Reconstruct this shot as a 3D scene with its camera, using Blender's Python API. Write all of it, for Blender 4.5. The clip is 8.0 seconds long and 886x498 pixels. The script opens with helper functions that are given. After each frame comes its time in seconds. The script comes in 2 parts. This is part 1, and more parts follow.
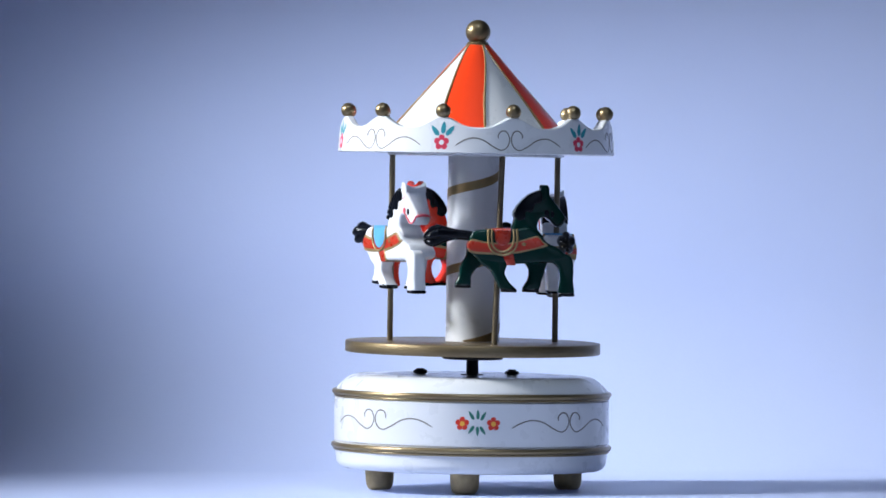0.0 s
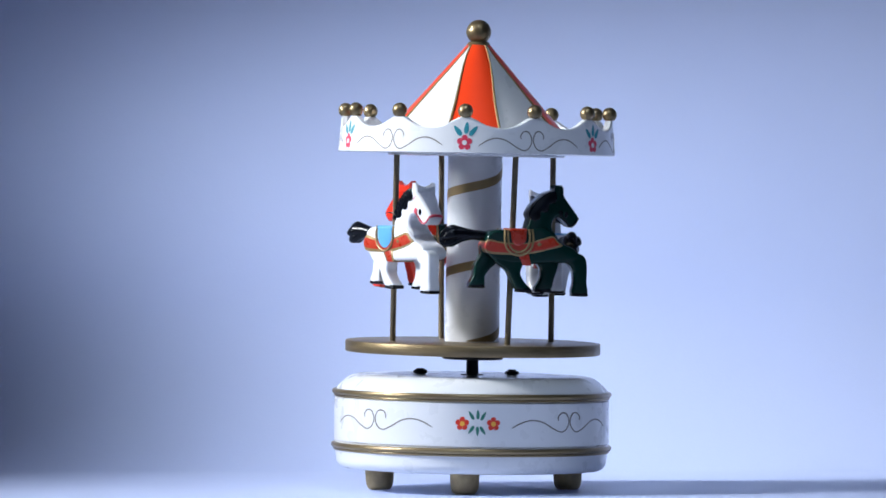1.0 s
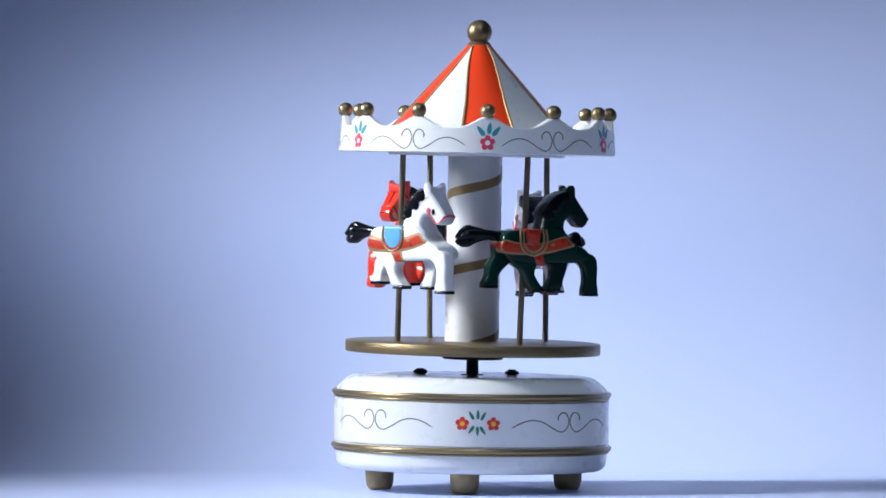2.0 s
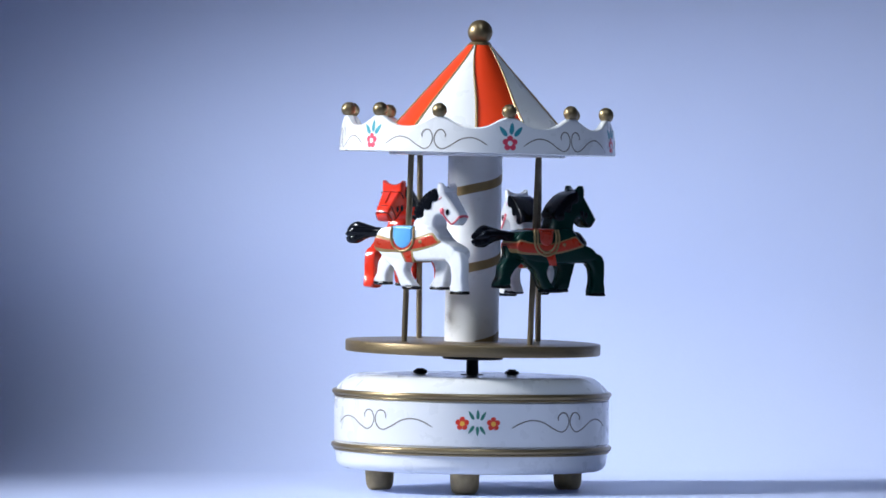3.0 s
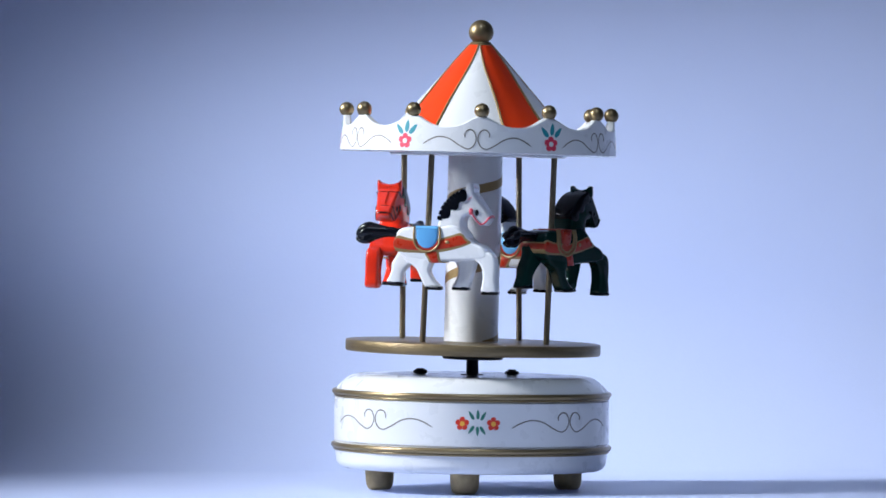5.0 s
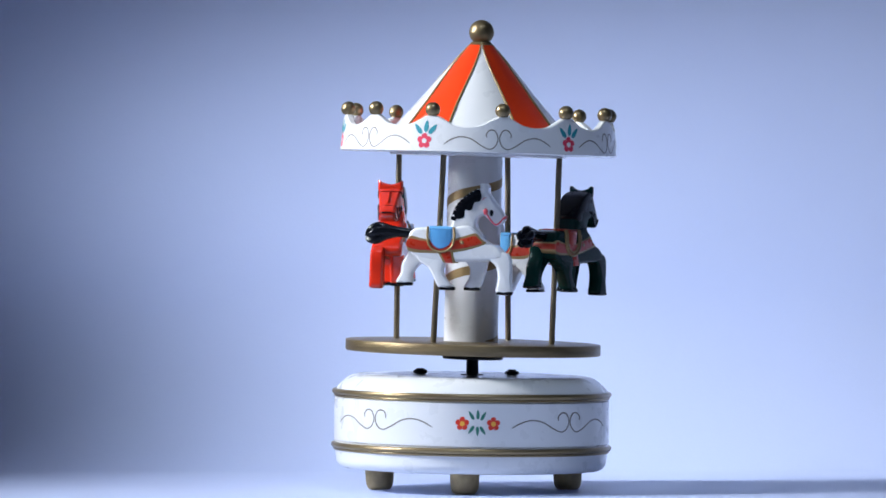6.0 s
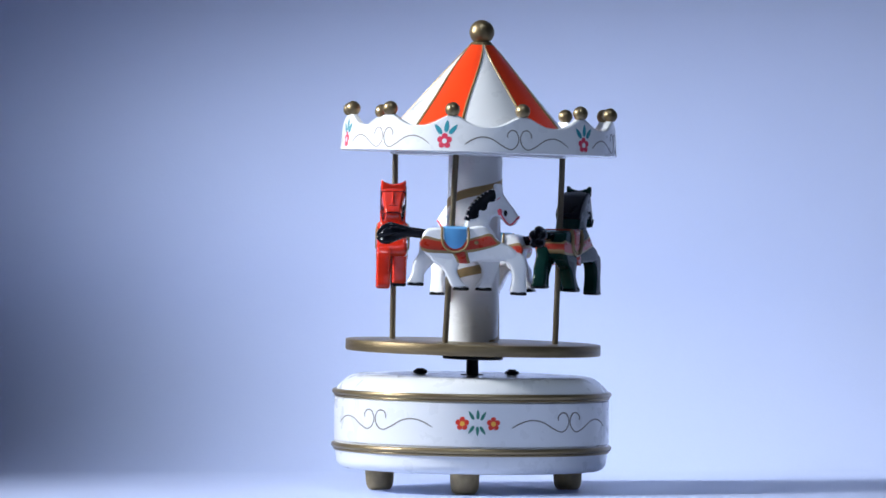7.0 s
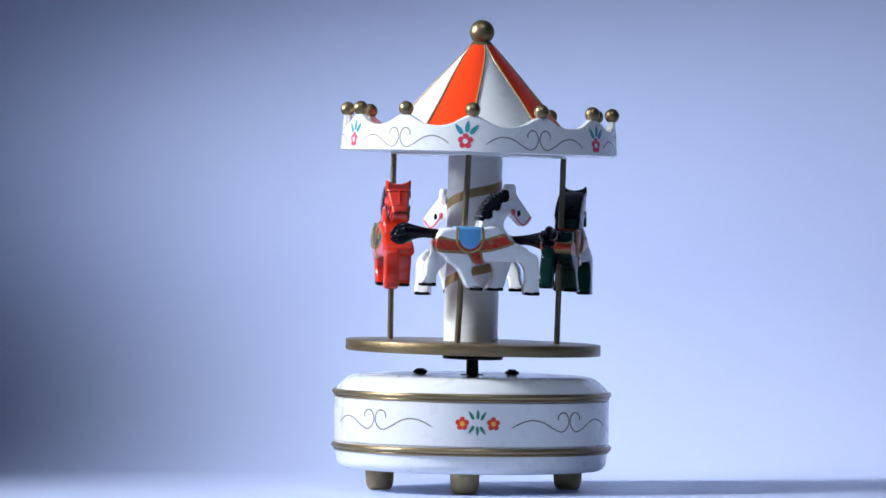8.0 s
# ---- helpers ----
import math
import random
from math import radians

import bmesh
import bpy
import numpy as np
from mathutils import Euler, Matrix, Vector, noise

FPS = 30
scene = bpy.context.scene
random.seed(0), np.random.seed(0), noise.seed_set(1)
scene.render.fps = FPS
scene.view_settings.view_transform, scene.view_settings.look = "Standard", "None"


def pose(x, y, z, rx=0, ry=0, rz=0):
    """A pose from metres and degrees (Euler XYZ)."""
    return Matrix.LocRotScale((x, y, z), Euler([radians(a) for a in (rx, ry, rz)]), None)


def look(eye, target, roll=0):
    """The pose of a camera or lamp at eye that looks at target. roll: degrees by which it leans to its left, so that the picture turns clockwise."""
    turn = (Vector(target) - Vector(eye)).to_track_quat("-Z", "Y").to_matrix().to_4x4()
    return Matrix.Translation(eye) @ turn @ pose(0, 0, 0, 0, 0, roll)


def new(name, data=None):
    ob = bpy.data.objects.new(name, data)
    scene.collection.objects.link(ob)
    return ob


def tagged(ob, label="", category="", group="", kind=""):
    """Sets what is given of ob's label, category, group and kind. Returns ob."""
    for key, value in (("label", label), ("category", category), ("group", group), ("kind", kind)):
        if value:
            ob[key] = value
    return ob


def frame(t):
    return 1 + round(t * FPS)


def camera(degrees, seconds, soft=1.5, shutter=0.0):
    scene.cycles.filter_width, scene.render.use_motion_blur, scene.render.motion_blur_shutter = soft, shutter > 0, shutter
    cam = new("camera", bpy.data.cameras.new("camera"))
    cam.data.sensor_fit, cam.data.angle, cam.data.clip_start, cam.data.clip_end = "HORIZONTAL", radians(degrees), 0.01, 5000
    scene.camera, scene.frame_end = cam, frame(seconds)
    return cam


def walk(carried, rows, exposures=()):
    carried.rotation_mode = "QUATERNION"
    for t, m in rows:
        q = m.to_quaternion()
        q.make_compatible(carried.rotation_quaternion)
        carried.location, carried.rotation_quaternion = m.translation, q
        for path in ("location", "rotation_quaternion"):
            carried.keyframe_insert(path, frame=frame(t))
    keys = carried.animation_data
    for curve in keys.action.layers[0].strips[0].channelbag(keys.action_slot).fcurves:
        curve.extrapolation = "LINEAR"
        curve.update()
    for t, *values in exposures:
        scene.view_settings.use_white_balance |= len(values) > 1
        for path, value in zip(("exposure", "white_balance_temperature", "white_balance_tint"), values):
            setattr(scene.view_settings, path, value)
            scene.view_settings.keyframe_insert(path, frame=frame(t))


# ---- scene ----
U = 0.0002213          # one toy unit in metres (the base is 497 units across)

# camera: a long lens on a tripod, level with the horses
cam = camera(10.0, 8.0, 1.65)
EYE = look((-48.6 * U, -8961 * U, 466.5 * U), (-48.6 * U, 0, 425.5 * U), 0.0)
walk(cam, [(0.0, EYE), (8.0, EYE)], [(0.0, 0.0), (8.0, 0.0)])


# ---- light ----
def build_light():
    world = bpy.data.worlds.new("room_air")
    world.use_nodes = True
    world.node_tree.nodes["Background"].inputs[0].default_value = (0.35, 0.45, 0.8, 1)
    world.node_tree.nodes["Background"].inputs[1].default_value = 0.05
    scene.world = world
    key = bpy.data.lights.new("key_lamp", "SPOT")
    key.energy, key.color, key.shadow_soft_size = 47, (0.885, 0.935, 1.0), 0.09
    key.spot_size, key.spot_blend = radians(62), 1.0
    new("key_lamp", key).matrix_world = look((-0.66, -0.13, 0.47), (0.36, -0.16, -0.02))
    # added spot out of view, brightens the sweep's right where the key falls short
    back = bpy.data.lights.new("added_backdrop_fill", "SPOT")
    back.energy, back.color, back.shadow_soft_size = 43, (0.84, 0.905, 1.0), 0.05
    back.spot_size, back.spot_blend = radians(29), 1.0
    new("added_backdrop_fill", back).matrix_world = look((-0.6, 0.0, 0.24), (0.33, 0.22, 0.03))
    top = bpy.data.lights.new("overhead_softbox", "SPOT")
    top.energy, top.color, top.shadow_soft_size = 8.5, (0.66, 0.80, 1.0), 0.12
    top.spot_size, top.spot_blend = radians(25), 0.9
    new("overhead_softbox", top).matrix_world = look((0.0, -0.42, 0.72), (0.0, -0.03, 0.065))
    # unseen blue fill added behind the camera; the walls have no window
    fill = bpy.data.lights.new("unseen_front_fill", "AREA")
    fill.shape, fill.size, fill.size_y = "RECTANGLE", 1.3, 1.3
    fill.energy, fill.color = 3.4, (0.48, 0.67, 1.0)
    new("unseen_front_fill", fill).matrix_world = look((0.8, -2.9, 0.65), (0, 0, 0.1))


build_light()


# ---- materials ----
def material(name, colour, rough=0.4, metal=0.0, coat=0.0, second=None, scale=60.0, amount=0.5, bump=0.1, fine=900.0, turned=1.0, shine=0.5):
    m = bpy.data.materials.new(name)
    m.use_nodes = True
    n, l = m.node_tree.nodes, m.node_tree.links
    b = n["Principled BSDF"]
    b.inputs["Metallic"].default_value = metal
    b.inputs["Coat Weight"].default_value = coat
    b.inputs["Specular IOR Level"].default_value = shine
    b.inputs["Coat Roughness"].default_value = 0.12
    tc = n.new("ShaderNodeTexCoord")
    big = n.new("ShaderNodeTexNoise")
    big.inputs["Scale"].default_value, big.inputs["Detail"].default_value = scale, 5
    small = n.new("ShaderNodeTexNoise")
    small.inputs["Scale"].default_value, small.inputs["Detail"].default_value = fine, 3
    grain = n.new("ShaderNodeMapping")
    grain.inputs["Scale"].default_value = (1, 1, turned)
    l.new(tc.outputs["Object"], grain.inputs["Vector"])
    l.new(grain.outputs[0], big.inputs["Vector"])
    l.new(grain.outputs[0], small.inputs["Vector"])
    mix = n.new("ShaderNodeMix")
    mix.data_type = "RGBA"
    second = second or tuple(c * 0.8 for c in colour)
    mix.inputs[6].default_value, mix.inputs[7].default_value = (*colour, 1), (*second, 1)
    ramp = n.new("ShaderNodeMapRange")
    ramp.inputs[1].default_value, ramp.inputs[2].default_value = 0.35, 0.75
    ramp.inputs[3].default_value, ramp.inputs[4].default_value = 0.0, amount
    l.new(big.outputs["Fac"], ramp.inputs[0])
    l.new(ramp.outputs[0], mix.inputs[0])
    l.new(mix.outputs[2], b.inputs["Base Color"])
    rr = n.new("ShaderNodeMapRange")
    rr.inputs[3].default_value, rr.inputs[4].default_value = rough * 0.75, rough * 1.3
    l.new(small.outputs["Fac"], rr.inputs[0])
    l.new(rr.outputs[0], b.inputs["Roughness"])
    bp = n.new("ShaderNodeBump")
    bp.inputs["Strength"].default_value, bp.inputs["Distance"].default_value = bump, 0.0003
    l.new(small.outputs["Fac"], bp.inputs["Height"])
    l.new(bp.outputs[0], b.inputs["Normal"])
    return m


WHITE = material("white_lacquer", (0.76, 0.77, 0.785), 0.28, 0, 0.5, (0.745, 0.755, 0.77), 30, 0.6, 0.0, 120)
GOLD = material("gold_paint", (0.36, 0.27, 0.14), 0.31, 0.75, 0.15, (0.20, 0.145, 0.08), 45, 1.0, 0.25, 500, 9.0)
GOLD_BALL = material("gold_ball_paint", (0.29, 0.22, 0.12), 0.4, 0.85, 0.15, (0.15, 0.11, 0.06), 120, 0.8, 0.2, 1500)
GOLD_LINE = material("gold_line_paint", (0.35, 0.24, 0.105), 0.45, 0.4, 0.1, (0.24, 0.16, 0.07), 150, 0.9, 0.1)
GOLD_DISC = material("brushed_gold_disc_paint", (0.27, 0.20, 0.105), 0.42, 0.7, 0.1, (0.13, 0.095, 0.052), 45, 1.0, 0.3, 500, 9.0)
GOLD_FOOT = material("worn_gold_foot_paint", (0.47, 0.35, 0.17), 0.5, 0.3, 0.1, (0.24, 0.17, 0.085), 160, 1.0, 0.4, 900)
ROD = material("bronze_rod", (0.22, 0.175, 0.115), 0.36, 0.7, 0.1, (0.14, 0.105, 0.065), 150, 0.8, 0.15)
ORANGE = material("orange_red_lacquer", (0.88, 0.055, 0.008), 0.32, 0, 0.25, (0.8, 0.045, 0.007), 50, 0.6, 0.05, 500)
RED = material("red_lacquer", (0.70, 0.034, 0.012), 0.2, 0, 0.45, (0.52, 0.02, 0.009), 60, 0.8, 0.06, 300, 1.0, 0.4)
GREEN = material("dark_green_lacquer", (0.003, 0.026, 0.021), 0.16, 0, 0.1, (0.002, 0.015, 0.012), 70, 0.8, 0.05, 300, 1.0, 0.16)
BLACK = material("black_lacquer", (0.004, 0.005, 0.008), 0.17, 0, 0.0, (0.004, 0.005, 0.008), 80, 0.6, 0.05, 600, 1.0, 0.2)
BLUE = material("sky_blue_paint", (0.13, 0.42, 0.75), 0.35, 0, 0.3, (0.09, 0.33, 0.66), 120, 0.8, 0.06, 600)
# the red again, darkened: shade on belts and saddle put into the colour
SHADED_RED = material("shaded_red_belt_paint", (0.46, 0.034, 0.012), 0.28, 0, 0.25, (0.34, 0.024, 0.01), 90, 0.8, 0.06, 400)
PINK = material("pink_paint", (0.72, 0.09, 0.13), 0.4, 0, 0.2)
PETAL = material("crimson_petal_paint", (0.68, 0.05, 0.10), 0.4, 0, 0.2)
PETAL_RED = material("scarlet_petal_paint", (0.72, 0.04, 0.02), 0.4, 0, 0.2)
YELLOW = material("yellow_paint", (0.85, 0.45, 0.05), 0.4, 0, 0.2)
TEAL = material("teal_leaf_paint", (0.03, 0.27, 0.33), 0.4, 0, 0.2)
LEAF = material("green_leaf_paint", (0.04, 0.20, 0.15), 0.4, 0, 0.2)
SCROLL = material("grey_brown_line_paint", (0.20, 0.18, 0.16), 0.5, 0.1, 0.1)
STEEL = material("blackened_metal", (0.012, 0.012, 0.018), 0.4, 0.5, 0, (0.03, 0.03, 0.04), 200, 0.6, 0.2)
PAPER = material("pale_blue_backdrop_paper", (0.572, 0.655, 0.92), 0.45, 0, 0, (0.545, 0.625, 0.90), 12, 0.6, 0.12, 700)
PLASTER = material("plaster", (0.22, 0.22, 0.25), 0.85, 0, 0, (0.18, 0.18, 0.21), 3, 0.7, 0.3, 80)
WOOD = material("table_wood", (0.25, 0.15, 0.08), 0.5, 0, 0.1, (0.16, 0.09, 0.045), 14, 0.9, 0.2, 200)


# ---- mesh tools (all in toy units) ----
TILT = pose(0, 0, 0, 0, 0.9, 0)          # the base stands a little askew
PIVOT = 203.0                            # height at which the turntable sits on its spindle
DOWN = Matrix.Translation((0, 0, -PIVOT))


def part(name, bm, material, parent=None, label="", m=None, angle=40):
    """Links bm, built in toy units, as one mesh under parent."""
    if m is not None:
        bmesh.ops.transform(bm, matrix=m, verts=bm.verts)
    bmesh.ops.transform(bm, matrix=Matrix.Scale(U, 4), verts=bm.verts)
    bmesh.ops.recalc_face_normals(bm, faces=bm.faces)
    me = bpy.data.meshes.new(name)
    bm.to_mesh(me)
    bm.free()
    for p in me.polygons:
        p.use_smooth = True
    me.set_sharp_from_angle(angle=radians(angle))
    me.materials.append(material)
    ob = new(name, me)
    ob.parent = parent
    return tagged(ob, label)


def polar(r, az, z):
    a = radians(az)
    return (r * math.sin(a), -r * math.cos(a), z)


def skin(bm, rings, closed_u=True, closed_v=False, cap=True):
    """Joins rings of points into a surface."""
    vs = [[bm.verts.new(p) for p in ring] for ring in rings]
    n = len(vs[0])
    for i in range(len(vs) - (0 if closed_v else 1)):
        a, b = vs[i], vs[(i + 1) % len(vs)]
        for j in range(n if closed_u else n - 1):
            bm.faces.new((a[j], a[(j + 1) % n], b[(j + 1) % n], b[j]))
    if cap and closed_u and not closed_v:
        bm.faces.new(vs[0][::-1])
        bm.faces.new(vs[-1])
    return vs


def lathe(profile, seg=96, centre=(0, 0)):
    bm = bmesh.new()
    rings = [[(centre[0] + max(r, 0.01) * math.sin(2 * math.pi * i / seg), centre[1] - max(r, 0.01) * math.cos(2 * math.pi * i / seg), z)
              for i in range(seg)] for r, z in profile]
    skin(bm, rings)
    return bm


def arc(r, z, rad, a0, a1, n=8):
    return [(r + rad * math.cos(radians(a0 + (a1 - a0) * i / n)), z + rad * math.sin(radians(a0 + (a1 - a0) * i / n))) for i in range(n + 1)]


def ball(bm, c, r, seg=28, squash=(1, 1, 1)):
    m = Matrix.Translation(c) @ Matrix.Diagonal((r * squash[0], r * squash[1], r * squash[2], 1))
    bmesh.ops.create_uvsphere(bm, u_segments=seg, v_segments=seg // 2, radius=1, matrix=m)
    return bm


def tube(points, radii, seg=12, bm=None, flat=1.0):
    bm = bm or bmesh.new()
    pts = [Vector(p) for p in points]
    if not hasattr(radii, "__len__"):
        radii = [radii] * len(pts)
    rings, side = [], None
    for i, p in enumerate(pts):
        d = (pts[min(i + 1, len(pts) - 1)] - pts[max(i - 1, 0)]).normalized()
        if side is None:
            side = d.orthogonal().normalized()
        side = (side - d * side.dot(d)).normalized()
        up = d.cross(side)
        rings.append([p + radii[i] * (math.cos(2 * math.pi * k / seg) * side + flat * math.sin(2 * math.pi * k / seg) * up) for k in range(seg)])
    skin(bm, rings)
    return bm


def spline(points, n=6, closed=False):
    pts = [Vector(p) for p in points]
    out, m = [], len(pts)
    for i in range(m if closed else m - 1):
        g = [pts[(i + k) % m] if closed else pts[min(max(i + k, 0), m - 1)] for k in (-1, 0, 1, 2)]
        for j in range(n):
            t = j / n
            out.append(0.5 * (2 * g[1] + (g[2] - g[0]) * t + (2 * g[0] - 5 * g[1] + 4 * g[2] - g[3]) * t * t + (3 * g[1] - g[0] - 3 * g[2] + g[3]) * t ** 3))
    if not closed:
        out.append(pts[-1])
    return out


def slab(outline, half, round_by, shift=0.0, n=4, smooth=4, bm=None):
    """A carved board: an outline in the x-z plane, half thick to both sides of y = shift, its edges rounded."""
    bm = bm or bmesh.new()
    pts = spline([(x, z, 0) for x, z in outline], smooth, True) if smooth > 1 else [Vector((x, z, 0)) for x, z in outline]
    area = sum(a.x * b.y - b.x * a.y for a, b in zip(pts, pts[1:] + pts[:1]))
    if area < 0:
        pts.reverse()
    m = len(pts)
    inward = []
    for i in range(m):
        d = (pts[(i + 1) % m] - pts[i - 1]).normalized()
        inward.append(Vector((-d.y, d.x, 0)))
    rings = []
    side = [(round_by * (1 - math.cos(radians(90 * k / n))), half - round_by + round_by * math.sin(radians(90 * k / n))) for k in range(n + 1)]
    for ins, y in [(i, -y) for i, y in side[::-1]] + side:
        rings.append([(p.x + q.x * ins, shift + y, p.y + q.y * ins) for p, q in zip(pts, inward)])
    skin(bm, rings)
    return bm


def on_wall(r_of, az0, u, v):
    """The point u along and v up on a round wall from azimuth az0."""
    r = r_of(v)
    return Vector(polar(r, az0 + math.degrees(u / r), v))


def stroke(line, width, r_of, az0, lift=0.4):
    """A brush stroke along (u, v) points on a round wall, thinner at its ends."""
    bm = bmesh.new()
    pts = [Vector((u, v, 0)) for u, v in line]
    rings = []
    for i, p in enumerate(pts):
        d = (pts[min(i + 1, len(pts) - 1)] - pts[max(i - 1, 0)]).normalized()
        s = Vector((-d.y, d.x, 0)) * width * 0.5 * min(1.0, 0.45 + 0.18 * min(i, len(pts) - 1 - i))
        row = []
        for k, h in ((1, -0.5), (0.8, lift), (-0.8, lift), (-1, -0.5)):
            row.append(on_wall(lambda v, h=h: r_of(v) + h, az0, p.x + s.x * k, p.y + s.y * k))
        rings.append(row)
    skin(bm, rings)
    return bm


def patch(outline, r_of, az0, lift=0.35):
    """A small painted shape, a paint layer proud of a round wall."""
    bm = bmesh.new()
    cu, cv = (sum(p[k] for p in outline) / len(outline) for k in (0, 1))
    rings = [[on_wall(lambda v: r_of(v) - 0.5, az0, u, v) for u, v in outline]]
    for f in (1.0, 0.7, 0.4, 0.1):
        rings.append([on_wall(lambda v: r_of(v) + lift, az0, cu + (u - cu) * f, cv + (v - cv) * f) for u, v in outline])
    skin(bm, rings)
    return bm


def petal_flower(cu, cv, rad, turn=0.0):
    """Outline of a five-petalled flower."""
    out = []
    for i in range(60):
        a = 2 * math.pi * i / 60
        r = rad * (0.62 + 0.38 * abs(math.cos(2.5 * (a + turn))) ** 0.6)
        out.append((cu + r * math.cos(a + math.pi / 2), cv + r * math.sin(a + math.pi / 2)))
    return out


def leaf_shape(cu, cv, length, width, turn):
    out = []
    for i in range(16):
        a = 2 * math.pi * i / 16
        x = 0.5 * width * math.sin(a) * (1 - 0.35 * math.cos(a))
        y = 0.5 * length * math.cos(a)
        c, s = math.cos(radians(turn)), math.sin(radians(turn))
        out.append((cu + x * c + y * s, cv - x * s + y * c))
    return out


def disc_shape(cu, cv, r):
    return [(cu + r * math.cos(2 * math.pi * i / 20), cv + r * math.sin(2 * math.pi * i / 20)) for i in range(20)]


# ---- the room, the table and the paper sweep ----
def box(name, lo, hi, material, label="", parent=None, kind="", holes=None):
    bm = bmesh.new()
    size = [b - a for a, b in zip(lo, hi)]
    mid = [(a + b) / 2 for a, b in zip(lo, hi)]
    bmesh.ops.create_cube(bm, size=1, matrix=Matrix.Translation(mid) @ Matrix.Diagonal((*size, 1)))
    bmesh.ops.bevel(bm, geom=bm.edges[:], offset=0.003, segments=2, affect="EDGES")
    bmesh.ops.transform(bm, matrix=Matrix.Scale(1 / U, 4), verts=bm.verts)
    return tagged(part(name, bm, material, parent), label, kind=kind)


def build_room():
    F = -0.75
    box("floor", (-2.1, -3.2, F - 0.1), (2.1, 1.5, F), WOOD, "brown wooden floor of a plain room", kind="structure")
    box("ceiling", (-2.1, -3.2, 1.75), (2.1, 1.5, 1.85), PLASTER, "plain grey plaster ceiling", kind="structure")
    box("wall_north", (-2.1, 1.4, F), (2.1, 1.5, 1.75), PLASTER, "plain grey plaster wall behind the paper sweep", kind="structure")
    box("wall_south", (-2.1, -3.2, F), (2.1, -3.1, 1.75), PLASTER, "plain grey plaster wall behind the camera", kind="structure")
    box("wall_west", (-2.1, -3.1, F), (-2.0, 1.4, 1.75), PLASTER, "plain grey plaster side wall", kind="structure")
    box("wall_east", (2.0, -3.1, F), (2.1, 1.4, 1.75), PLASTER, "plain grey plaster side wall", kind="structure")
    table = tagged(new("table"), "brown wooden table under a pale blue paper sweep", "table")
    box("tabletop", (-1.1, -0.95, -0.04), (1.1, 0.75, -0.0022), WOOD, parent=table)
    for x in (-1.0, 1.0):
        for y in (-0.85, 0.65):
            box("leg", (x - 0.03, y - 0.03, F), (x + 0.03, y + 0.03, -0.04), WOOD, parent=table)
    # one sheet of paper: flat, then rising in a wide bend
    front, bend, rad, height, half = -0.9, 0.13, 0.09, 1.3, 1.05
    line = [(front, 0.0), (-0.4, 0.0), (0.0, 0.0)]
    line += [(bend + rad * math.sin(radians(a)), rad - rad * math.cos(radians(a))) for a in np.linspace(0, 84, 30)]
    y1, z1 = line[-1]
    line += [(y1 + (height - z1) * math.tan(radians(6)) * k, z1 + (height - z1) * k) for k in (0.25, 0.5, 0.75, 1.0)]
    bm = bmesh.new()
    xs = np.linspace(-half, half, 25)
    rings = []
    for i, (y, z) in enumerate(line):
        rings.append([(x / U, y / U, z / U) for x in xs])
    skin(bm, rings, closed_u=False)
    ret = bmesh.ops.extrude_face_region(bm, geom=bm.faces[:])
    for v in ret["geom"]:
        if isinstance(v, bmesh.types.BMVert):
            v.co += Vector((0, 0.002 / U if v.co.z * U > 0.02 else 0, -0.002 / U if v.co.z * U <= 0.3 else 0))
    tagged(part("backdrop", bm, PAPER), "seamless pale blue paper sweep bent up behind the toy", kind="structure")


build_room()


# ---- the music box base ----
def scroll_lines(k=1.0, mirror=False):
    """Two facing scrolls with long tails, as (u, v) lines round (0, 0)."""
    half = spline([(-118 * k, -9, 0), (-100 * k, 0, 0), (-80 * k, 4.5, 0), (-58 * k, 1, 0), (-36 * k, -10, 0), (-18 * k, -16, 0),
                   (-5 * k, -10, 0), (0, 3, 0), (-6 * k, 15, 0), (-17 * k, 17, 0), (-25 * k, 10, 0), (-24 * k, 4, 0)], 5)
    a = [(p.x - 1.5, p.y) for p in half]
    return [a, [(-x, v) for x, v in a]]


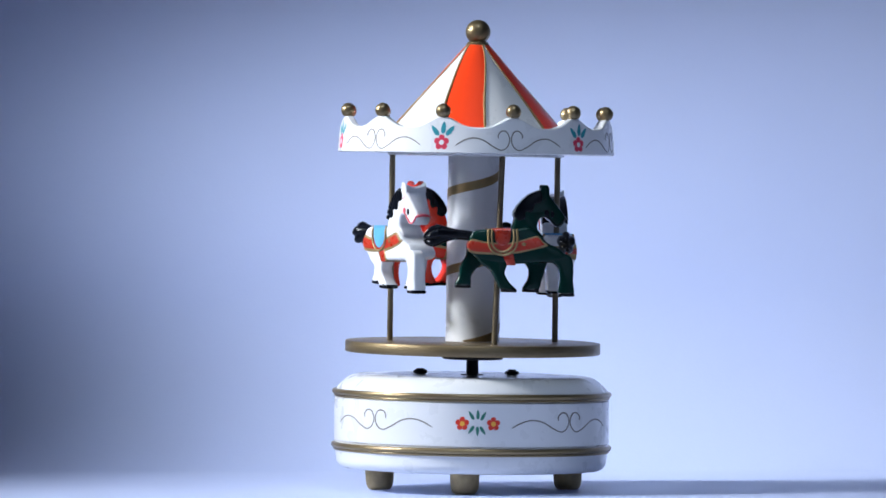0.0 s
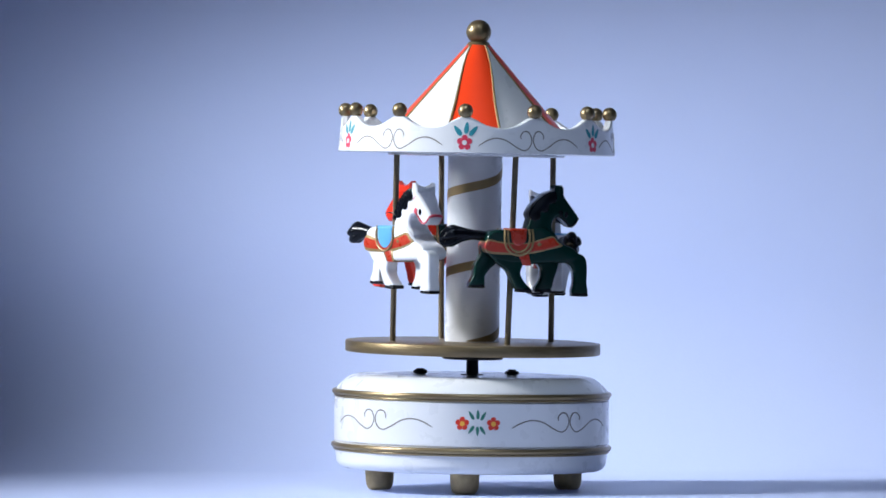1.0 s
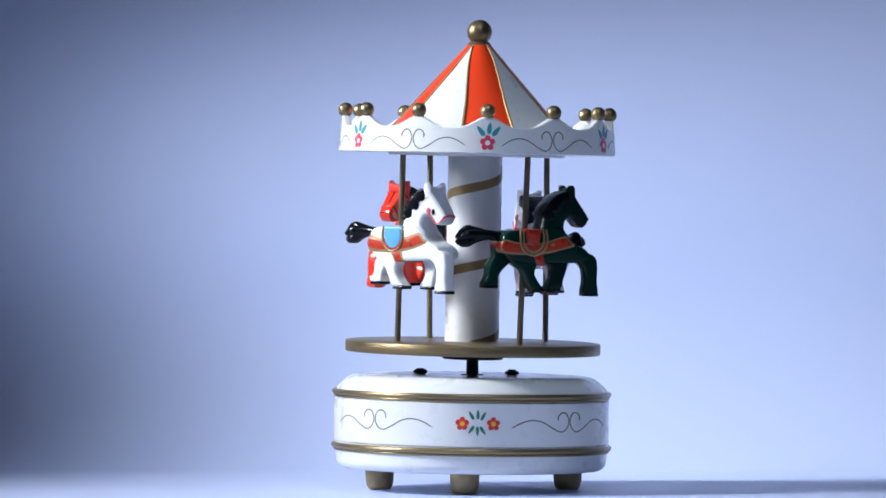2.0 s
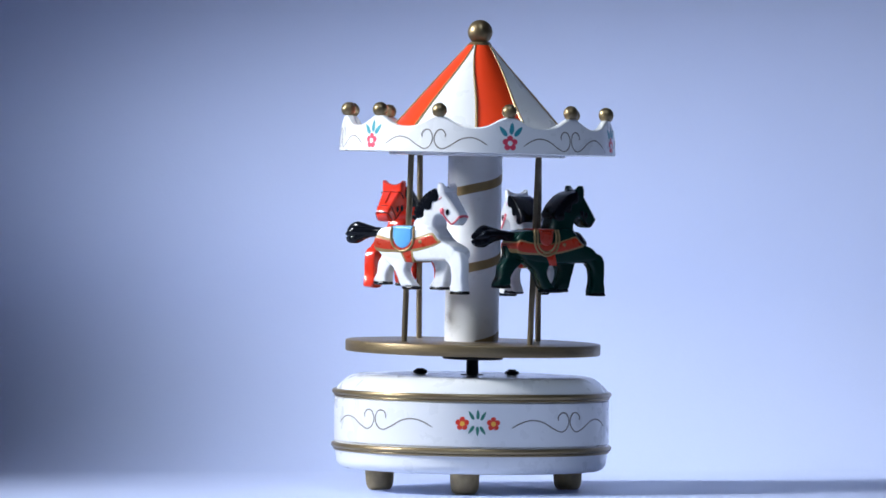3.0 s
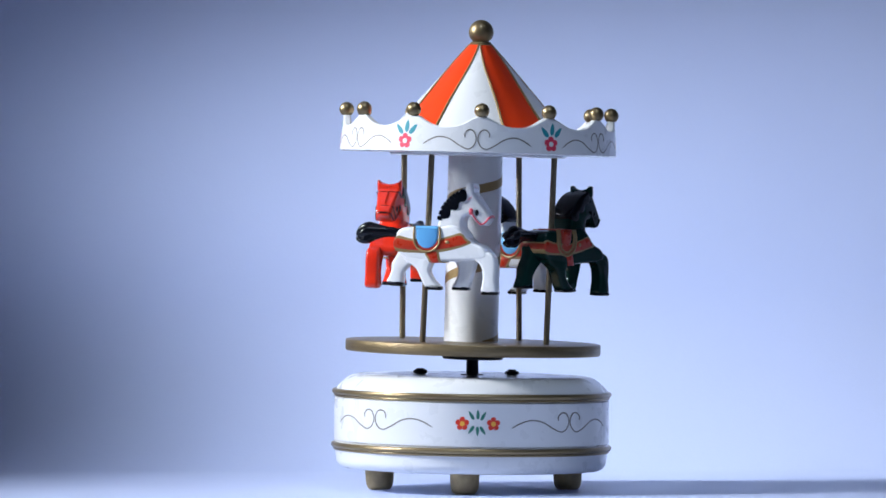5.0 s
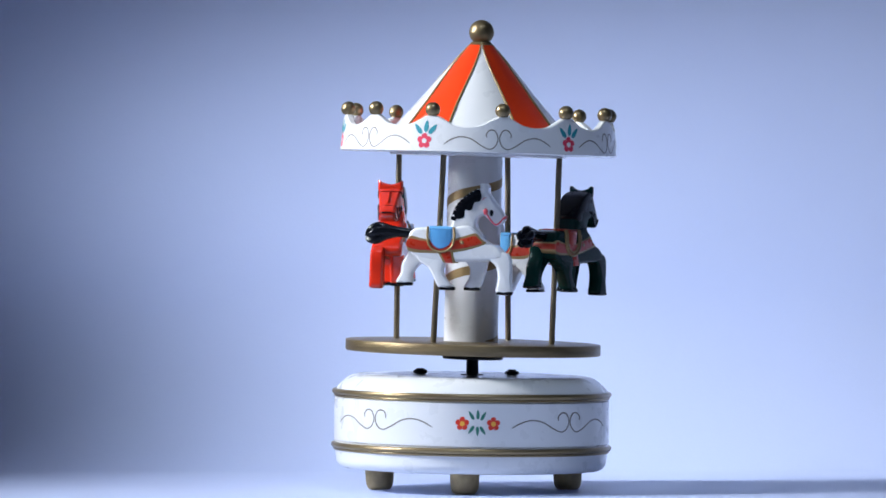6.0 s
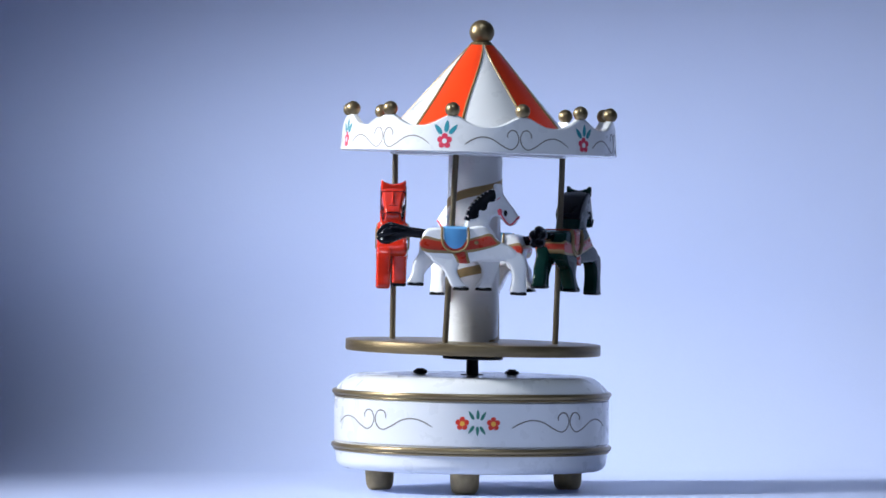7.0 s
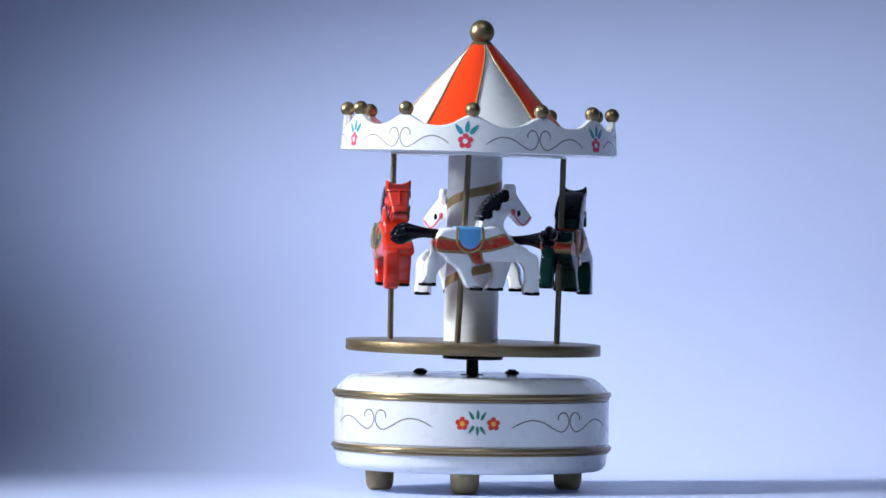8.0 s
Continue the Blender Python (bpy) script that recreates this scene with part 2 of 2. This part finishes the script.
def build_base():
    base = tagged(new("music_box_base"), "round white lacquered music box base with gold bands and painted flowers", "music box")
    prof = [(0, 37), (200, 37), (214, 38)] + arc(222, 54, 17, -85, 0, 8) + [(240, 62), (241, 68), (241, 84), (243, 86), (243, 160), (240, 162), (240, 166)]
    prof += [(241, 175), (238.5, 179), (233, 185.5), (225, 193), (218, 198), (211, 201), (203, 202.6), (195, 203), (120, 203), (0, 203)]
    body = part("body", lathe(prof, 160), WHITE, base, m=TILT)
    for z, r in ((170.5, 242.5), (76.5, 243)):
        part("gold_band", lathe([(r - 6, z - 8)] + arc(r - 1, z - 5.6, 2.6, -90, 50, 6) + arc(r, z + 0.8, 5.0, -55, 100, 12) + [(r - 6, z + 5.4)], 160), GOLD, base, "dull gold painted moulding", m=TILT)
    for x, y in ((-161, 8), (172, 8), (-11, -168)):
        zt = 44
        foot = lathe([(0, 0), (17, 0), (20, 2), (23.5, 8), (25, 18), (25.5, 30), (25.5, zt), (0, zt)], 40, (x, y))
        part("foot", foot, GOLD_FOOT, base, "stubby rounded gold painted foot")
    for x in (-81, 81):
        bm = lathe([(0, 200), (9, 200), (9, 203.5), (12, 204.5), (12.8, 207), (11.5, 210), (8, 211), (7, 213), (0, 213)], 24, (x - 11, 10))
        part("screw", bm, STEEL, base, "black screw head", m=TILT)
    part("spindle", lathe([(0, 198), (20, 198), (20, 204), (11, 205), (10.5, 236), (0, 236)], 32), STEEL, base, "black metal drive spindle", m=TILT)
    wall = lambda v: 243.0
    for az in (-44.2, 44.0, 135.0, -135.0):
        for k, line in enumerate(scroll_lines(0.98)):
            part("scroll", stroke([(u, v + 127.5) for u, v in line], 2.5, wall, az), SCROLL, base, "thin grey-brown painted scroll", m=TILT)
    for az0 in (0.0, 180.0):
        for du in (-17.5, 36.5):
            fl = part("flower", patch(petal_flower(du, 125.5, 12), wall, az0), PETAL_RED, base, "red painted flower with yellow centre", m=TILT)
            part("flower_centre", patch(disc_shape(du, 125.5, 4.4), wall, az0, 0.6), YELLOW, fl, m=TILT)
        for du, dv, a in ((-2, 140, -32), (9.5, 141.5, 0), (19, 139, 30), (-2, 115, 35), (9, 112.5, 0), (18, 114, -33)):
            part("leaf", patch(leaf_shape(du, dv, 17, 5.5, a if dv > 125 else a + 180), wall, az0), LEAF, base, m=TILT)
    return base


build_base()


# ---- the turning carousel ----
def along(points, n=5, closed=False):
    """A smooth flat line through (x, z) points."""
    return [(p.x, p.y) for p in spline([(x, z, 0) for x, z in points], n, closed)]


def cheek(x):
    """Half the head's thickness: it narrows towards the muzzle."""
    return 22.5 * (1 - 0.38 * min(1.0, max(0.0, (x - 80) / 40)))


def build_horse(parent, az, r, heading, body, mane_mat, saddle_mat, belt_mat, bridle_mat, label, straps=False, lift=0.0, bare_hoof=False, double=False, glint_slits=False):
    """A carved wooden horse; x forward, z up, on its pole at x = 0."""
    x, y, _ = polar(r, az, 0)
    m = DOWN @ pose(x, y, 446 + lift, 0, 0, heading) @ Matrix.Diagonal((0.97, 1, 0.97, 1)) @ Matrix.Translation((0, 0, -446))
    torso = [(-50, 436), (-49, 450), (-41, 460), (-22, 463.5), (0, 462), (25, 463), (55, 469), (75, 457), (90, 441), (112, 431), (122, 418), (112, 407),
             (60, 404), (20, 402), (-8, 403), (-32, 408), (-46, 420)]
    horse = part("horse", slab(torso, 27, 6.5), body, parent, label, m)

    def sub(name, bm, mat, label=""):
        return part(name, bm, mat, horse, label, m)

    neck = [(24, 452), (29, 478), (37, 502), (48, 517), (60, 528), (74, 535), (88, 533), (97, 521), (111, 503), (121, 489), (121, 479), (113, 470), (104, 470),
            (94, 480), (83, 487), (74, 481), (72, 466), (84, 448), (72, 436), (40, 440)]
    bm = slab(neck, 22.5, 6)
    for v in bm.verts:
        if v.co.z > 465:
            v.co.y *= cheek(v.co.x) / 22.5
    sub("head", bm, body)
    # each leg: its outline and its shift to the side
    legs = (([(80, 430), (117, 424), (133, 416), (137.5, 398), (137, 372), (138, 350), (111, 350), (113, 372), (110, 394), (98, 406), (75, 414)], -14),
            ([(55, 425), (92, 420), (90, 395), (84, 376), (77, 356), (49, 356), (58, 374), (59, 392), (50, 408)], 14),
            ([(-30, 432), (15, 428), (19, 404), (14, 386), (22, 370), (34, 356), (8, 356), (-3, 374), (-13, 391), (-34, 407)], -14),
            ([(-50, 440), (-15, 432), (-19, 408), (-35, 392), (-44, 378), (-46, 362), (-73, 362), (-66, 380), (-64, 398), (-54, 416)], 14))
    for k, (line, shift) in enumerate(legs):
        sub("leg", slab(line, 12.5, 5, shift), body)
        lo = min(z for _, z in line)
        ends = [p[0] for p in line if p[1] == lo]
        a, b = min(ends), max(ends)
        if bare_hoof and k == 0:
            continue
        sole = [(a + 2.5, lo + 3.5), (a + 0.2, lo - 1), (a + 1, lo - 4.2), (b - 1, lo - 4.6), (b + 1.8, lo - 2.6), (b + 1.2, lo + 1.2), (b - 5, lo + 4.2), (0.5 * (a + b), lo + 2.4)]
        sub("hoof", slab(sole, 12.75, 4, shift, 3, 2), BLACK, "black painted hoof sole")
    # a tail that swells into a grooved tuft
    rings = []
    for k in range(30):
        u = k / 29
        cx, cz = -40 - 88 * u, 450 + 7 * math.sin(math.pi * u * 0.9) - 7 * u
        swell = 9.0 + 11.5 * max(0.0, min(1.0, (u - 0.3) / 0.45)) ** 1.5
        if u > 0.8:
            swell *= max(0.04, 1 - ((u - 0.8) / 0.2) ** 2) ** 0.5
        groove = 0.26 * max(0.0, min(1.0, (u - 0.4) / 0.4))
        ring = []
        for q in range(40):
            a = 2 * math.pi * q / 40
            f = swell * (1 - groove * (0.5 + 0.5 * math.cos(5 * a + 0.6 + 1.2 * u)) ** 3)
            ring.append((cx - (4 * math.cos(5 * a + 0.6) if u > 0.8 else 0) * (u - 0.8) * -5, 0.8 * f * math.cos(a), cz + f * math.sin(a)))
        rings.append(ring)
    bm = bmesh.new()
    skin(bm, rings)
    sub("tail", bm, BLACK, "thick glossy black tail with a grooved tuft")
    # the mane: a scalloped patch over the crest, on one horse parted into locks there; bare white slits imitate glints
    crest = along([(25, 477), (33, 500), (45, 516), (60, 528), (77, 536)], 10)
    inset = 2.2 if glint_slits else -1.4
    spine = [(px + 0.75 * inset, pz - 0.66 * inset) for px, pz in crest[6:36:6]]
    bm = slab([(76, 534), (80, 520), (76, 512), (67, 510), (64, 499), (58, 495), (51, 496), (50, 484), (43, 480), (35, 480)] + spine, 23.2, 1.5 if glint_slits else 3.0, 0, 3, 3)
    for k in range(1, len(crest) - 4, 4) if glint_slits else ():
        (ax, az_), (bx, bz) = crest[k], crest[k + 3]
        d = Vector((bx - ax, bz - az_)).normalized()
        nx, nz = -d.y, d.x
        slab([(ax + nx * 0.8, az_ + nz * 0.8), (bx + nx * 0.8, bz + nz * 0.8), (bx - nx * 9, bz - nz * 9), (ax - nx * 9, az_ - nz * 9)], 23.5, 1.4, 0, 3, 1, bm)
    sub("mane", bm, mane_mat, "glossy black mane with a scalloped edge")
    for s in (-1, 1):
        # wedge ears whose points stand over the head's outer corners
        bm = bmesh.new()
        rings = [[(px, s * py, pz) for py, pz in ((0.2, 526), (0.2, 537 - e), (9, 538.5 - e), (16, 541 - e), (20.5 - e, 545 - 2 * e), (22.3 - e, 543 - 2 * e), (22.3 - e, 526))]
                 for px, e in ((77, 1.6), (79, 0.2), (88, 0.2), (92, 2.6))]
        skin(bm, rings)
        sub("ear", bm, body)
        sub("eye", ball(bmesh.new(), (98, s * (cheek(98) + 0.1), 492), 5, 16, (0.75, 0.25, 1.15)), BLACK)
        rein = [(88, 493), (95, 482), (105, 471.5), (113, 475), (120, 484)]
        sub("bridle", tube(spline([(px, s * (cheek(px) + 0.2), pz) for px, pz in rein], 4), 0.9 if straps else 1.5, 8), bridle_mat)
        face = [(84, 517), (91, 522), (99, 514), (110, 500), (119, 489)]
        sub("cheek_strap", tube(spline([(px - 2.5, s * (cheek(px) - 0.3), pz - 2) for px, pz in face], 4), 0.7, 6), body if straps else bridle_mat)
        sub("rosette", ball(bmesh.new(), (87.5, s * (cheek(88) - 0.1), 494), 5, 16, (0.9, 0.3, 1.2)), bridle_mat)
    sub("muzzle_band", tube(spline([(119, -13, 483), (122, -9, 485), (122.5, 0, 486), (122, 9, 485), (119, 13, 483)], 4), 1.2 if straps else 2.4, 8), bridle_mat)
    if straps:
        for name, band in (("noseband", [(101, 474), (108, 487), (113.5, 497)]), ("browband", [(84, 512), (90, 519), (94.5, 523)])):
            line = [(px, -cheek(px) - 0.3 + 2.2 * (k == 2), pz) for k, (px, pz) in enumerate(band)]
            line = line + [(px, -py, pz) for px, py, pz in line[::-1]]
            sub(name, tube(spline(line, 4), 0.9, 8), bridle_mat)
        sub("blaze_ridge", tube(spline([(95, 0, 525), (104, 0, 513.5), (112, 0, 503)], 4), 1.6, 8), body, "carved ridge down the face")
    belt = [(-49, 421), (-48, 447), (-20, 443), (20, 442), (52, 450), (71, 455), (82, 445), (90, 437), (66, 427), (30, 419), (-10, 417)]
    if double:
        # only a narrow gold rim, hidden under the belt towards the chest
        belt = [(px, pz + (1.6 if pz < 436 else -1.6)) for px, pz in belt]
    sub("belt_edging", slab(belt, 27.5, 1.2), GOLD_LINE, "gold painted edging")
    inner = [(-49.5, 426), (-48.5, 442.5), (-20, 439), (20, 438), (52, 446), (71, 450.5), (80, 442), (84, 437.5), (66, 431), (30, 424), (-10, 422)]
    sub("belt", slab(inner, 28.0, 1.2), belt_mat)
    if not double:
        sub("girth_edging", slab([(2, 422), (32, 422), (37, 400.5), (14, 400.5)], 27.7, 3, 0, 3, 1), GOLD_LINE)
    sub("girth", slab([(6, 422), (28, 422), (33, 400), (18, 400)], 28.2, 3, 0, 3, 1), belt_mat)
    for s in (-1, 1):
        sub("stud", ball(bmesh.new(), (47, s * 28, 438), 3.4, 12, (1.2, 0.3, 1)), GOLD_LINE)
    # the saddle cloth, a rounded flap with gold piping
    half = along([(-12, 466), (-12.5, 450), (-10, 436), (-2, 427), (9, 423.5), (20, 427), (28, 436), (30.5, 450), (29, 466)], 3)
    g = 0.72 if double else 1.0
    sub("saddle", slab([(8.5 + (px - 8.5) * g, 466 + (pz - 466) * (g + 0.06 * double)) for px, pz in half], 29, 5, 0, 3, 1), saddle_mat, "painted saddle cloth with gold piping")
    for s in (-1, 1):
        for grow in (0.93, 1.22) if double else (1.13,):
            loop = [(8.5 + (px - 8.5) * grow, s * (28.6 if pz < 458 else 26.5), 465 + (pz - 466) * (0.5 + 0.5 * grow)) for px, pz in half]
            sub("piping", tube(loop, 2.0, 8), GOLD_LINE)
    return horse


AXIS = (-1.0, 5.0)                       # the column stands a little off centre


def build_carousel():
    top = tagged(new("carousel"), "white toy carousel with red-striped canopy and four painted horses", "carousel")

    def sub(name, bm, mat, parent=None, label="", angle=40):
        return part(name, bm, mat, parent or top, label, DOWN, angle)

    sub("mounting_plate", lathe([(0, 230.5), (52, 230.5), (53.5, 231.5), (53.5, 234.5), (52, 235.5), (22, 236.5), (20, 242.5), (0, 242.5)], 64), STEEL, None, "black metal mounting plate")
    sub("platform", lathe([(0, 242), (223.5, 242), (225, 242.7), (225.8, 244), (225.8, 260), (225, 261.4), (223.5, 262), (0, 262)], 160), GOLD_DISC, None, "round gold painted platform")
    column = sub("column", lathe([(0, 261), (48, 261), (48, 590), (0, 590)], 72, AXIS), WHITE, None, "white lacquered centre column")
    # gold ribbon painted round the column
    # laid on by hand: flatter on one half than on the other
    wound = along([(-161, 498), (-90, 521), (-41, 531), (19, 543), (60, 557), (130, 597)], 12, False)
    wound = wound + [(wound[-1][0] + (199 - wound[-1][0]) * k / 10, wound[-1][1] + (637 - wound[-1][1]) * k / 10) for k in range(1, 10)]
    bm = bmesh.new()
    rings = []
    for turn in (-2, -1, 0, 1):
        for az, z in wound:
            z += 139 * turn
            lo, hi = max(z - 8, 263), min(z + 8, 588)
            if hi - lo < 1:
                continue
            a = az + 360 * turn
            rings.append([(px + AXIS[0], py + AXIS[1], pz) for px, py, pz in (polar(47, a, lo), polar(48.5, a, lo), polar(48.5, a, hi), polar(47, a, hi))])
    skin(bm, rings)
    sub("ribbon", bm, GOLD_LINE, column, "gold painted spiral ribbon")
    # poles lean with the small twist between platform and canopy
    for lower, upper in ((-82.5, -78.0), (14.3, 17.5), (100.5, 105.0), (-167.0, -165.0)):
        pts = [polar(148, lower, 260), polar(150.5, upper, 596)]
        sub("pole", tube(pts, 5.2, 16), ROD, None, "thin bronze coloured pole")
    # canopy rim with a scalloped top
    r_of = lambda v: 244.5 - (v - 594) * 0.075
    lip = lambda az: 647.0 + 9.6 * math.cos(radians(12 * (az + 14.6))) + 1.6 * math.cos(radians(24 * (az + 14.6)))
    bm = bmesh.new()
    rings = []
    for i in range(360):
        az = float(i)
        h = lip(az)
        rings.append([polar(150, az, 594), polar(242, az, 594), polar(244.5, az, 595.5), polar(r_of(620), az, 620), polar(r_of(h) , az, h - 2.5), polar(r_of(h) - 2.5, az, h),
                      polar(r_of(h) - 11, az, h), polar(r_of(h) - 13.5, az, h - 3), polar(226, az, 616), polar(150, az, 616)])
    skin(bm, rings, True, True)
    rim = sub("canopy_rim", bm, WHITE, None, "white lacquered scalloped canopy rim with painted flowers")
    sub("canopy_underside", lathe([(0, 589.5), (154, 589.5), (156, 590.5), (156, 596), (0, 596)], 96), WHITE, None)
    for k in range(6):
        az = (-14.6, 46.5, 105.4, 165.4, -135.6, -77.2)[k]
        fl = sub("flower", patch(petal_flower(0, 612.5, 13.5), r_of, az), PETAL, rim, "crimson painted flower with pale centre")
        sub("flower_centre", patch(disc_shape(0, 612.5, 4.4), r_of, az, 0.6), WHITE, rim)
        for du, dv, a in ((-12, 634, -38), (3, 639, 6), (15, 634, 40)):
            sub("leaf", patch(leaf_shape(du, dv - 1, 21, 8, a), r_of, az), TEAL, rim, "teal painted leaf")
        for line in scroll_lines(0.80):
            sub("scroll", stroke([(u, v + 616.5) for u, v in line], 2.3, r_of, -46.3 + 60 * k), SCROLL, rim, "thin grey-brown painted scroll")
    # striped cone
    lines = [-110, -75.5, -29, 5.5, 51, 99, 149, 200, 250]
    slope = ((172, 614), (160, 627.5), (145, 644.5), (112, 682), (84, 714), (66, 734.5), (52, 750.5), (42, 762), (33, 772), (26, 780), (20, 787))

    def edge(k, r):
        """Azimuth of a painted edge: the white panels run out to points towards the top."""
        k = k % 8
        white = (lines[k] + lines[k + 1]) / 2 if k % 2 else (lines[k] + (lines[k - 1] if k else lines[7] - 360)) / 2
        w = min(1.0, max(0.0, (145 - r) / 122))
        return lines[k] + (white - lines[k]) * 0.8 * w ** 2.4

    for k in range(8):
        bm = bmesh.new()
        n = 14
        rings = []
        for i in range(n + 1):
            ring = [polar(1, lines[k], 614)]
            for r, z in slope:
                a, b = edge(k, r), edge(k + 1, r) + (360 if k == 7 else 0)
                ring.append(polar(r, a + (b - a) * i / n, z))
            rings.append(ring + [polar(1, lines[k], 789)])
        skin(bm, rings)
        sub("canopy_panel", bm, WHITE if k % 2 else ORANGE, None, "white lacquered roof panel" if k % 2 else "orange-red lacquered roof panel", 25)
        sub("canopy_line", tube([polar(r + 0.3, edge(k, r), z) for r, z in slope[1:]], [1.0 + 1.5 * min(1, r / 120) for r, z in slope[1:]], 8), GOLD_LINE, None,
            "thin gold painted line")
    bm = ball(bmesh.new(), (0, 0, 809), 22, 40)
    sub("top_ball", bm, GOLD_BALL, None, "gold painted wooden ball")
    sub("collar", lathe([(0, 784), (20, 784), (21, 787), (17, 792), (0, 792)], 40), GOLD, None)
    for k in range(12):
        x, y, _ = polar(234, -14.6 + 30 * k, 0)
        bm = lathe([(0, 645), (4, 645), (4, 655), (6, 656.5)] + [(13 * math.cos(radians(q)), 667 + 13 * math.sin(radians(q))) for q in range(-50, 90, 10)] + [(0, 680)], 24, (x, y))
        sub("finial", bm, GOLD_BALL, None, "small gold painted ball")
    build_horse(top, -81.0, 150, -60.5, WHITE, BLACK, BLUE, SHADED_RED, PINK, "white painted wooden horse with blue saddle and red belt", glint_slits=True)
    build_horse(top, 14.1, 153, 4, GREEN, BLACK, SHADED_RED, SHADED_RED, BLACK, "dark green painted wooden horse with red saddle and belt", double=True)
    build_horse(top, 99.5, 149, 97, WHITE, BLACK, BLUE, SHADED_RED, PINK, "white painted wooden horse hung lower, with blue saddle", lift=-10)
    build_horse(top, -167.0, 153, -152.5, RED, BLACK, GREEN, GREEN, BLACK, "red painted wooden horse with black mane and green belt", True, 2, True)
    return top


carousel = build_carousel()


def turning(t):
    """The carousel's pose: it turns on its askew spindle and leans a little to one fixed side of its own."""
    spin = 9.35 * t - 0.055 * t * t
    side = radians(-85)
    lean = Matrix.Rotation(radians(0.76), 4, Vector((-math.sin(side), math.cos(side), 0)))
    return TILT @ Matrix.Translation((0, 0, PIVOT * U)) @ pose(0, 0, 0, 0, 0, spin) @ lean


def motions():
    walk(carousel, [(k * 0.5, turning(k * 0.5)) for k in range(17)])


motions()
